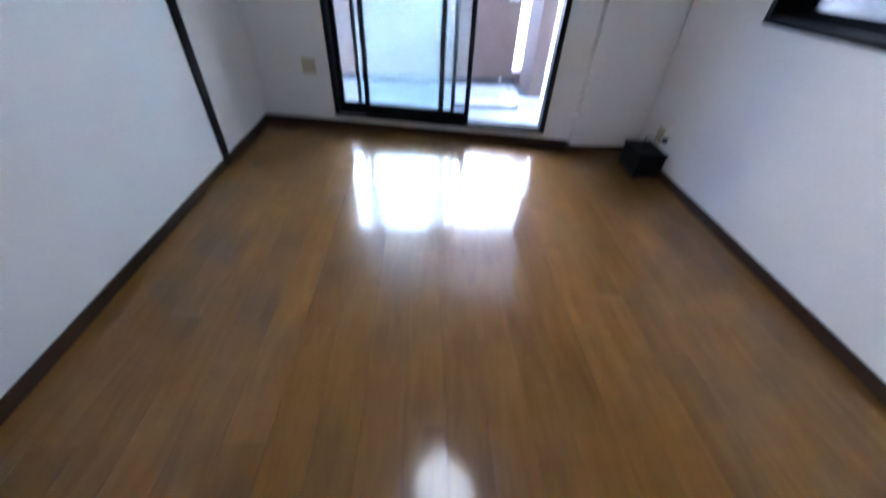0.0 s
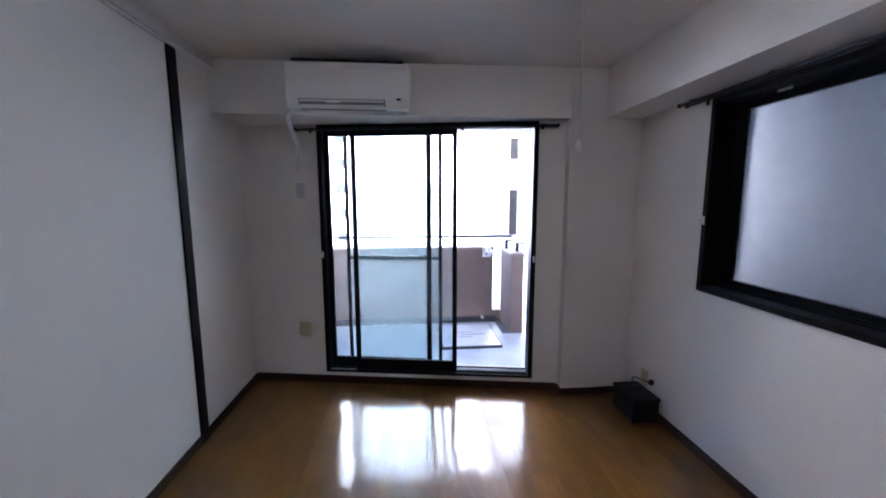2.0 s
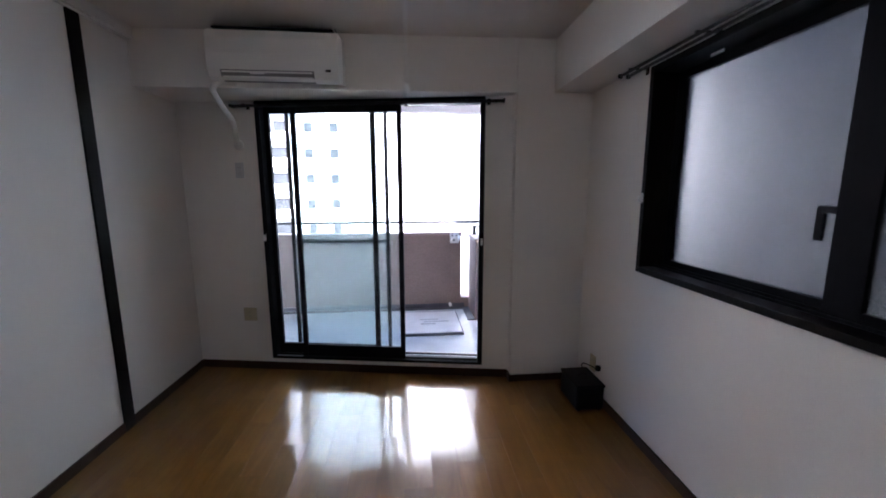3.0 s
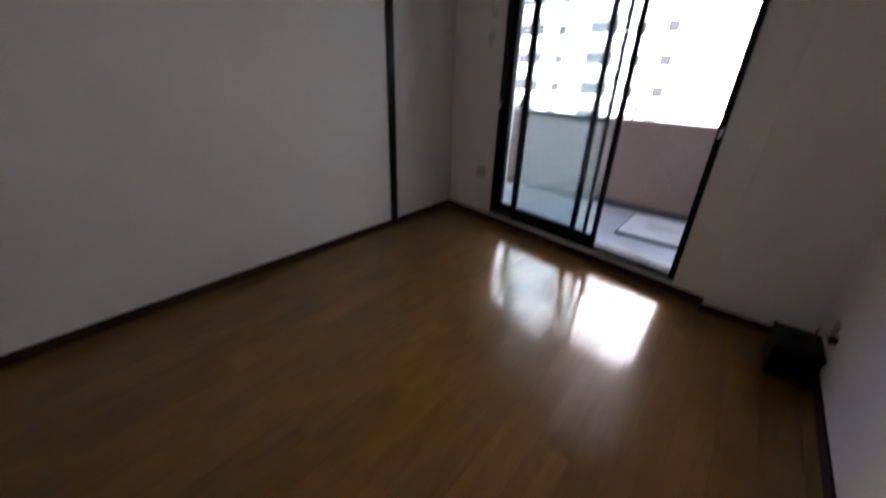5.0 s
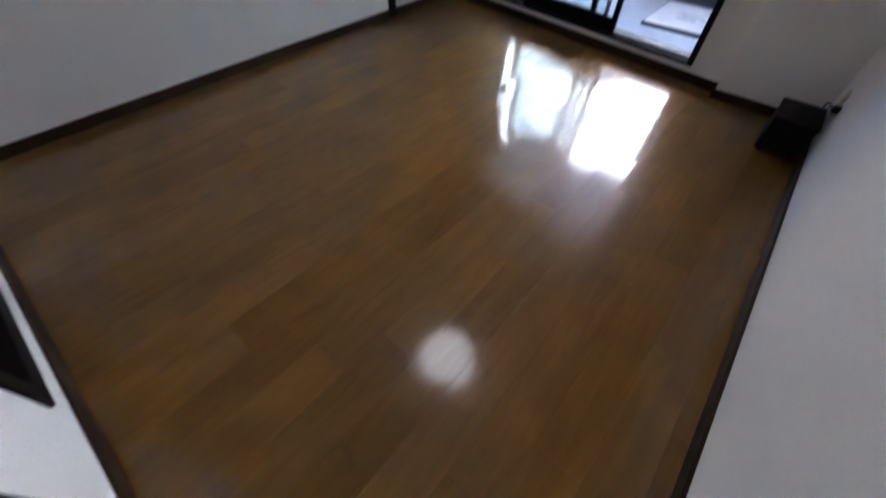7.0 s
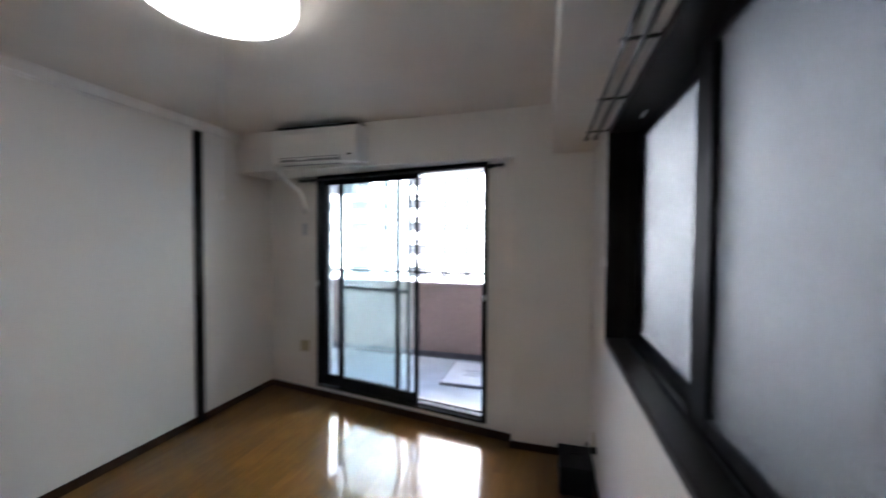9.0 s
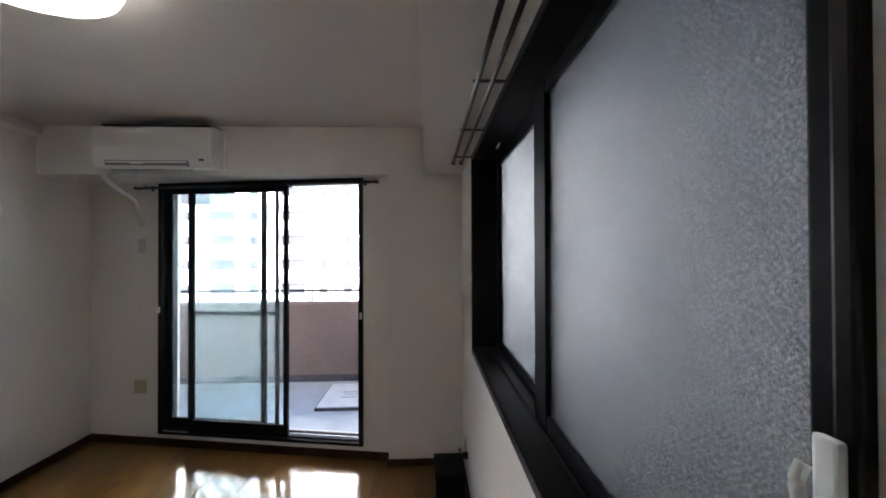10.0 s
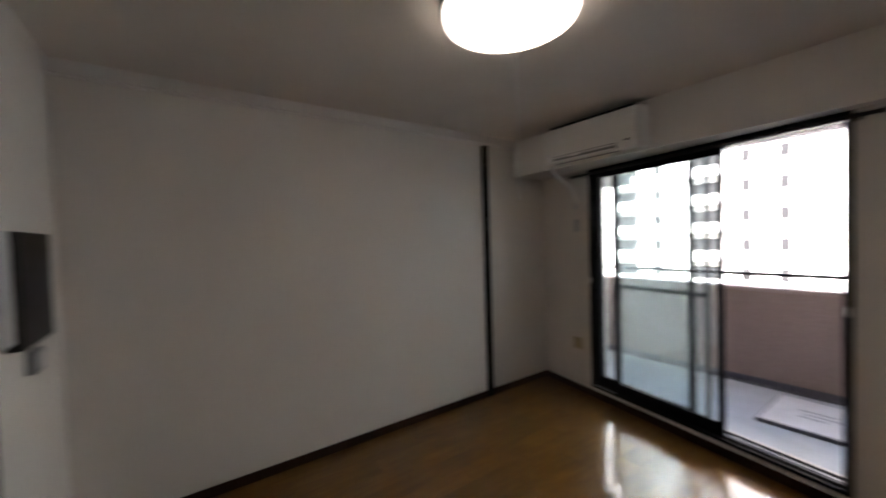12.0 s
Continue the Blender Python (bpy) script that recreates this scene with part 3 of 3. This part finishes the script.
socket_plate("wall_socket", BW @ pose(0.462, 0, 1.588), 0.065, 0.115, LIGHTGREY, "grey double wall socket below the pipe", (0.022, -0.022))
socket_plate("wall_socket", BW @ pose(0.452, 0, 0.46), 0.106, 0.108, CREAM, "square cream wall socket near the floor", (0.02, -0.02))
socket_plate("wall_socket", pose(0.42, D, 0.25, 0, 0, 180), 0.07, 0.12, CREAM, "cream wall socket beside the brown door", (0.022, -0.022))
side = socket_plate("wall_socket", pose(W, -0.71, 0.235, 0, 0, -90), 0.07, 0.115, CREAM, "cream wall socket with a black plug in it", (0.022,))
part("plug", boxes((0.082, -0.03, -0.012, 0.106, 0.0, 0.022), bevel=0.004), BLACK, side, "black plug")

# ================= ceiling lamp =================
LX, LY = 1.535, -2.05
lamp = thing("ceiling_lamp", pose(LX, LY, 0), "round white ceiling lamp, switched on", "ceiling lamp")
part("base_ring", turned([(0, H), (0.272, H), (0.275, H - 0.01), (0.272, H - 0.03), (0.262, H - 0.034), (0, H - 0.034)], 64), WHITEPLASTIC, lamp)
part("shade", turned([(0.268, H - 0.03), (0.269, H - 0.05), (0.26, H - 0.07), (0.23, H - 0.085), (0.15, H - 0.1), (0.06, H - 0.104), (0, H - 0.105)], 64), LAMPGLOW, lamp, "glowing white acrylic shade")
cord = thing("pull_cord", None, "thin white pull cord hanging from the ceiling lamp", "pull cord")
CX, CY = 1.722, -2.222
part("cord", tube([(CX, CY, H - 0.09), (CX, CY, 1.645)], 0.0019, 6), WHITEPLASTIC, cord)
knob = part("knob", turned([(0, 0.0), (0.006, 0.002), (0.007, 0.012), (0.003, 0.028), (0, 0.03)], 16), WHITEPLASTIC, cord, "small white end knob")
knob.location = (CX, CY, 1.62)

# ================= black box in the corner =================
bx = thing("black_box", None, "black plastic equipment box on the floor beside the column", "box")
part("body", boxes((2.785, -0.92, 0.012, 2.97, -0.665, 0.165), bevel=0.012, segments=3), BLACK, bx)
part("lid", boxes((2.781, -0.924, 0.163, 2.974, -0.661, 0.182), bevel=0.006), BLACK, bx, "black lid")
for x in (2.80, 2.94):
    for y in (-0.905, -0.69):
        part("foot", boxes((x, y, 0, x + 0.018, y + 0.018, 0.014)), BLACK, bx)
part("handle", tube(curve_points([(2.85, -0.8, 0.18), (2.855, -0.8, 0.2), (2.90, -0.8, 0.2), (2.905, -0.8, 0.18)]), 0.005, 8), BLACK, bx)
cable = thing("power_cable", None, "thin black cable from the box to the wall socket", "cable")
part("lead", tube(curve_points([(2.95, -0.67, 0.14), (2.958, -0.645, 0.15), (2.955, -0.625, 0.175), (2.955, -0.65, 0.205), (2.962, -0.73, 0.225), (2.965, -0.80, 0.238)], 8), 0.004, 8), BLACK, cable)

# ================= south wall =================
bath = thing("door_2", None, "closed dark brown door with a vent, set above a step", "door", kind="structure")
part("door_frame", boxes((BX0, D - 0.12, BZ0, BX0 + 0.045, D + 0.012, BZ1), (BX1 - 0.045, D - 0.12, BZ0, BX1, D + 0.012, BZ1), (BX0 + 0.045, D - 0.12, BZ0, BX1 - 0.045, D + 0.012, BZ0 + 0.05), (BX0 + 0.045, D - 0.12, BZ1 - 0.045, BX1 - 0.045, D + 0.012, BZ1), bevel=0.002), DARKWOOD, bath)
part("door_leaf", boxes((BX0 + 0.047, D - 0.075, BZ0 + 0.052, BX1 - 0.047, D - 0.04, BZ1 - 0.047), bevel=0.002), BATHDOOR, bath)
part("vent", boxes((1.25, D - 0.042, 0.385, 1.47, D - 0.03, 0.515), bevel=0.02, segments=4), GREYPLASTIC, bath, "smooth grey vent cover")
part("door_knob", tube([(1.05, D - 0.042, 1.05), (1.05, D + 0.01, 1.05)], 0.02, 16), BRIGHT_ALU, bath, "metal knob")
panel = thing("wall_panel", None, "dark wall-mounted control panel with a pale cover", "control panel")
part("body", boxes((0.36, D, 1.15, 0.72, D + 0.05, 1.565), bevel=0.006), BLACK, panel)
part("cover", boxes((0.722, D, 1.18, 0.84, D + 0.03, 1.565), bevel=0.005), LIGHTGREY, panel, "pale grey cover")
switch = thing("wall_switch", None, "small grey wall switch box under the control panel", "switch")
part("body", boxes((0.42, D, 1.02, 0.53, D + 0.03, 1.11), bevel=0.005), GREYPLASTIC, switch)
part("rocker", boxes((0.445, D + 0.029, 1.035, 0.505, D + 0.034, 1.095), bevel=0.002), LIGHTGREY, switch)

# ================= balcony =================
PY = 1.46
structure("balcony_floor", prism([(-0.35, 0.1), (2.9, -0.43), (2.9, PY + 0.1), (-0.35, PY + 0.1)], -0.2, -0.03), BALFLOOR, "pale grey balcony floor sheet", category="floor")
structure("balcony_gutter", boxes((-0.3, PY - 0.075, -0.05, 2.5, PY + 0.02, -0.022), (2.37, 0.96, -0.05, 2.46, PY - 0.075, -0.022), (-0.3, PY - 0.012, -0.05, 2.4, PY + 0.02, 0.03)), SKIRT, "dark gutter strip along the parapet", category="gutter")
parapet = thing("balcony_parapet", None, "tan rendered balcony parapet with a flat cap", "parapet", kind="structure")
part("wall", boxes((-0.5, PY, -0.4, 2.355, PY + 0.14, 0.895)), PARAPET, parapet)
part("cap", boxes((-0.5, PY - 0.015, 0.895, 2.37, PY + 0.155, 0.928), bevel=0.006), CAPSTONE, parapet)
part("end_kerb", boxes((2.355, PY, -0.4, 2.5, PY + 0.14, 0.10)), PARAPET, parapet)
low = thing("side_parapet", None, "tan rendered low pier at the balcony end", "parapet", kind="structure")
part("pier", boxes((2.455, 0.955, -0.2, 2.6, 1.44, 0.875), bevel=0.006), PARAPET, low)
part("cap", boxes((2.44, 0.94, 0.875, 2.615, 1.455, 0.912), bevel=0.006), CAPSTONE, low)
rail = thing("balcony_rail", None, "thin dark metal handrail on the parapet", "handrail")
part("handrail", tube([(-0.5, PY + 0.07, 1.055), (2.62, PY + 0.07, 1.055)], 0.017), ROD, rail)
for x in (-0.07, 1.31):
    part("post", boxes((x - 0.014, PY + 0.062, 0.926, x + 0.014, PY + 0.078, 1.05), bevel=0.002), ROD, rail)
for x, y in ((2.51, 1.40), (2.57, 1.13)):
    part("post", boxes((x - 0.018, y - 0.018, 0.91, x + 0.018, y + 0.018, 1.0), bevel=0.004), BLACK, rail, "short black post on the pier")
    part("post_arm", boxes((x - 0.02, y - 0.014, 1.0, x + 0.085, y + 0.014, 1.018), bevel=0.003), BLACK, rail)
structure("balcony_partition", boxes((-0.36, 0.15, -0.2, -0.31, PY + 0.12, 2.5)), PARTITION, "pale partition board closing the balcony end", category="partition")
# added board: cuts the light from the right onto the west wall
structure("balcony_partition_east", boxes((2.95, -0.2, -0.2, 3.0, PY + 0.12, 2.5)), PARTITION, "pale board added at the other balcony end to cut light from there", category="partition")
structure("balcony_slab", prism([(-0.6, 0.02), (3.2, -0.42), (3.2, 1.6), (-0.6, 1.6)], 2.5, 2.68), SLABPAINT, "pinkish underside of the balcony above", category="slab")
structure("balcony_slab_edge", boxes((-0.6, 1.6, 2.38, 3.2, 1.75, 2.68)), SLABPAINT, "pinkish edge beam of the balcony above", category="beam")
hatch = thing("escape_hatch", None, "flat white steel escape hatch cover on the balcony floor", "hatch")
part("cover", boxes((1.645, 0.555, -0.004, 2.25, 1.2, 0.006), bevel=0.002), HATCH, hatch)
part("rim", boxes((1.63, 0.54, -0.031, 2.265, 1.215, -0.004), bevel=0.002), SKIRT, hatch, "dark rim")
for k, (a, b) in enumerate(((1.83, 1.99), (1.86, 2.14), (1.82, 2.03))):
    part("lettering", boxes((a, 0.78 + k * 0.07, 0.006, b, 0.815 + k * 0.07, 0.0072)), HATCHTEXT, hatch, "worn grey line of lettering")
holder = thing("pole_holder", None, "white metal laundry pole holder on the parapet", "pole holder")
HX = 2.27
part("plate", boxes((HX - 0.055, PY - 0.022, 0.80, HX + 0.055, PY - 0.016, 0.925), bevel=0.002), WHITEPLASTIC, holder)
for dx, z in ((-0.028, 0.895), (0.03, 0.89), (-0.005, 0.84)):
    part("hole", turned([(0, 0.004), (0.014, 0.004), (0.014, 0)], 16), GREYPLASTIC, holder, "dark round hole").matrix_world = pose(HX + dx, PY - 0.021, z, 90, 0, 0)
for dx in (-0.05, 0.05):
    part("arm", prism([(PY - 0.02, 0.82), (PY - 0.02, 0.9), (PY - 0.2, 0.905), (PY - 0.2, 0.885)], HX + dx - 0.004, HX + dx + 0.004, "x"), WHITEPLASTIC, holder)
part("ring", tube([(HX + 0.035 * math.cos(a), PY - 0.18 + 0.035 * math.sin(a), 0.895) for a in (2 * math.pi * k / 20 for k in range(21))], 0.007, 8), WHITEPLASTIC, holder)
drain = thing("drain_spout", None, "small white drain spout at the parapet foot", "drain")
part("spout", tube([(2.22, PY - 0.012, 0.025), (2.22, PY - 0.06, 0.02)], 0.018, 14), WHITEPLASTIC, drain)
light = thing("balcony_fixture", None, "grey box fixture hanging under the balcony ceiling", "fixture")
part("housing", boxes((-0.1, 1.24, 2.09, 0.22, 1.42, 2.23), bevel=0.01), LIGHTGREY, light)
part("stem", tube([(0.06, 1.33, 2.22), (0.06, 1.33, 2.5)], 0.014, 10), LIGHTGREY, light)

# ================= outside =================
structure("ground", boxes((-400, -400, -9.3, 400, 400, -9)), GROUND, "grey asphalt ground far below", category="ground")
# unseen wall, added so the frosted panes look out on something dim
structure("neighbour_wall", boxes((4.3, -9, -9, 5.0, 0.38, 14)), GREYWALL, "unseen grey wall added to dim the light behind the frosted window", category="wall")
# out of view; keeps the sun off the balcony
structure("upper_storeys", boxes((-9, -9, 2.7, 3.2, -0.25, 14)), GREYWALL, "unseen grey storeys of the house above the room, keeping the sun off", category="wall")
# added end walls, unseen: their opening makes the glow in the frosted pane
structure("well_end_wall", boxes((3.225, -9.2, -9, 4.3, -9, 14), (3.225, 0.23, -9, 4.3, 0.38, 0.7), (3.225, 0.23, 2.5, 4.3, 0.38, 14)), GREYWALL, "unseen grey walls added beyond the frosted window, their opening shaping its glow", category="wall")
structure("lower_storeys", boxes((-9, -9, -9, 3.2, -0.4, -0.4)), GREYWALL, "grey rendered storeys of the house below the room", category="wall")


def apartment_house(name, m, width, depth, floors, bays, mat, label, style, bay):
    """A slab block: floors of 2.9 m from its foot, front facing -y, windows and balconies per bay."""
    house = thing(name, m, label, "apartment building")
    height = floors * 2.9
    part("wall", boxes((0, 0, 0, width, depth, height)), mat, house)
    part("roof", boxes((-0.2, -0.2, height, width + 0.2, depth, height + 0.6)), mat, house)
    wide, small = style
    pane_w = boxes((-wide / 2, -0.06, 0.9, wide / 2, 0.05, 2.2))
    pane_s = boxes((-small / 2, -0.06, 1.0, small / 2, 0.05, 2.1))
    sill_w = boxes((-wide / 2 - 0.4, -1.0, -0.1, wide / 2 + 0.4, -0.02, 0.05), (-wide / 2 - 0.4, -1.0, 0.05, wide / 2 + 0.4, -0.9, 0.95))
    first = {}
    for f in range(floors):
        for k in range(bays):
            for key, bm, mm, dx in (("window", pane_w, FARGLASS, bay * 0.3), ("small_window", pane_s, FARGLASS, bay * 0.75), ("balcony", sill_w, FARRAIL, bay * 0.3)):
                if key not in first:
                    ob = part(key, bm, mm, house)
                    first[key] = ob.data
                else:
                    ob = new(key, first[key])
                    ob.parent = house
                ob.location = (k * bay + dx, 0, f * 2.9)
        ob = new("small_window", first["small_window"])
        ob.parent = house
        ob.location = (25.4, 0, f * 2.9)
    return house


# top floors and blank right end are added to brighten the floor's reflection
apartment_house("apartment_building", pose(-32.26, 42, -10.15), 47, 12, 18, 3, FACADE, "pale concrete apartment block across the street", (2.9, 1.0), 8.2)
wing = thing("neighbour_wing", None, "white rendered wing of the next building with narrow windows", "building")
part("wall", boxes((5.15, 12, -9, 16, 24, 12)), WINGWALL, wing)
part("roof", boxes((5.0, 11.8, 12, 16.2, 24.2, 12.4)), WINGWALL, wing)
for z0, z1 in ((0.1, 1.95), (3.2, 4.02), (6.2, 7.0), (-3.0, -1.1)):
    part("window", boxes((5.42, 11.93, z0, 5.72, 12.05, z1)), NEARGLASS, wing)

# ================= floor planks =================
PW = 0.1395
rng = random.Random(7)
meshes = {}


def plank_mesh(length, width=PW - 0.0006):
    """A board along y with eased top edges, its top at z = 0."""
    key = round(length, 3)
    if key not in meshes:
        e, h = 0.0007, 0.012
        a, b = width / 2, length / 2 - 0.0003
        low = [(-a, -b, -h), (a, -b, -h), (a, b, -h), (-a, b, -h)]
        mid = [(-a, -b, -e * 0.05), (a, -b, -e * 0.05), (a, b, -e * 0.05), (-a, b, -e * 0.05)]
        top = [(-a + e, -b + e, 0), (a - e, -b + e, 0), (a - e, b - e, 0), (-a + e, b - e, 0)]
        faces = [(8, 9, 10, 11)]
        for i in range(4):
            j = (i + 1) % 4
            faces += [(i, j, 4 + j, 4 + i), (4 + i, 4 + j, 8 + j, 8 + i)]
        me = bpy.data.meshes.new("plank")
        me.from_pydata(low + mid + top, [], faces)
        me.materials.append(PLANK)
        meshes[key] = me
    return meshes[key]


row = 0
x = 1.2615 - 10 * PW
while x < W:
    end = -(x + PW) * TAN + 0.03 if x < 2.46 else BEAM_Y + 0.03
    y = D - 0.1 - (0.0, 0.36, 0.62, 0.18)[row % 4] - rng.uniform(0, 0.08)
    while y < end - 0.01:
        stop = min(y + 0.9, end)
        start = max(y, D - 0.1)
        if stop - start > 0.02:
            x0, x1 = max(x, -0.03), min(x + PW, W + 0.03)
            ob = new("plank", plank_mesh(stop - start))
            ob.parent = floor
            ob.matrix_world = pose((x0 + x1) / 2 if x1 - x0 > PW - 0.001 else x + PW / 2, (start + stop) / 2, 0, rng.gauss(0, 0.008), rng.gauss(0, 0.02), 0)
        y = stop
    x += PW
    row += 1
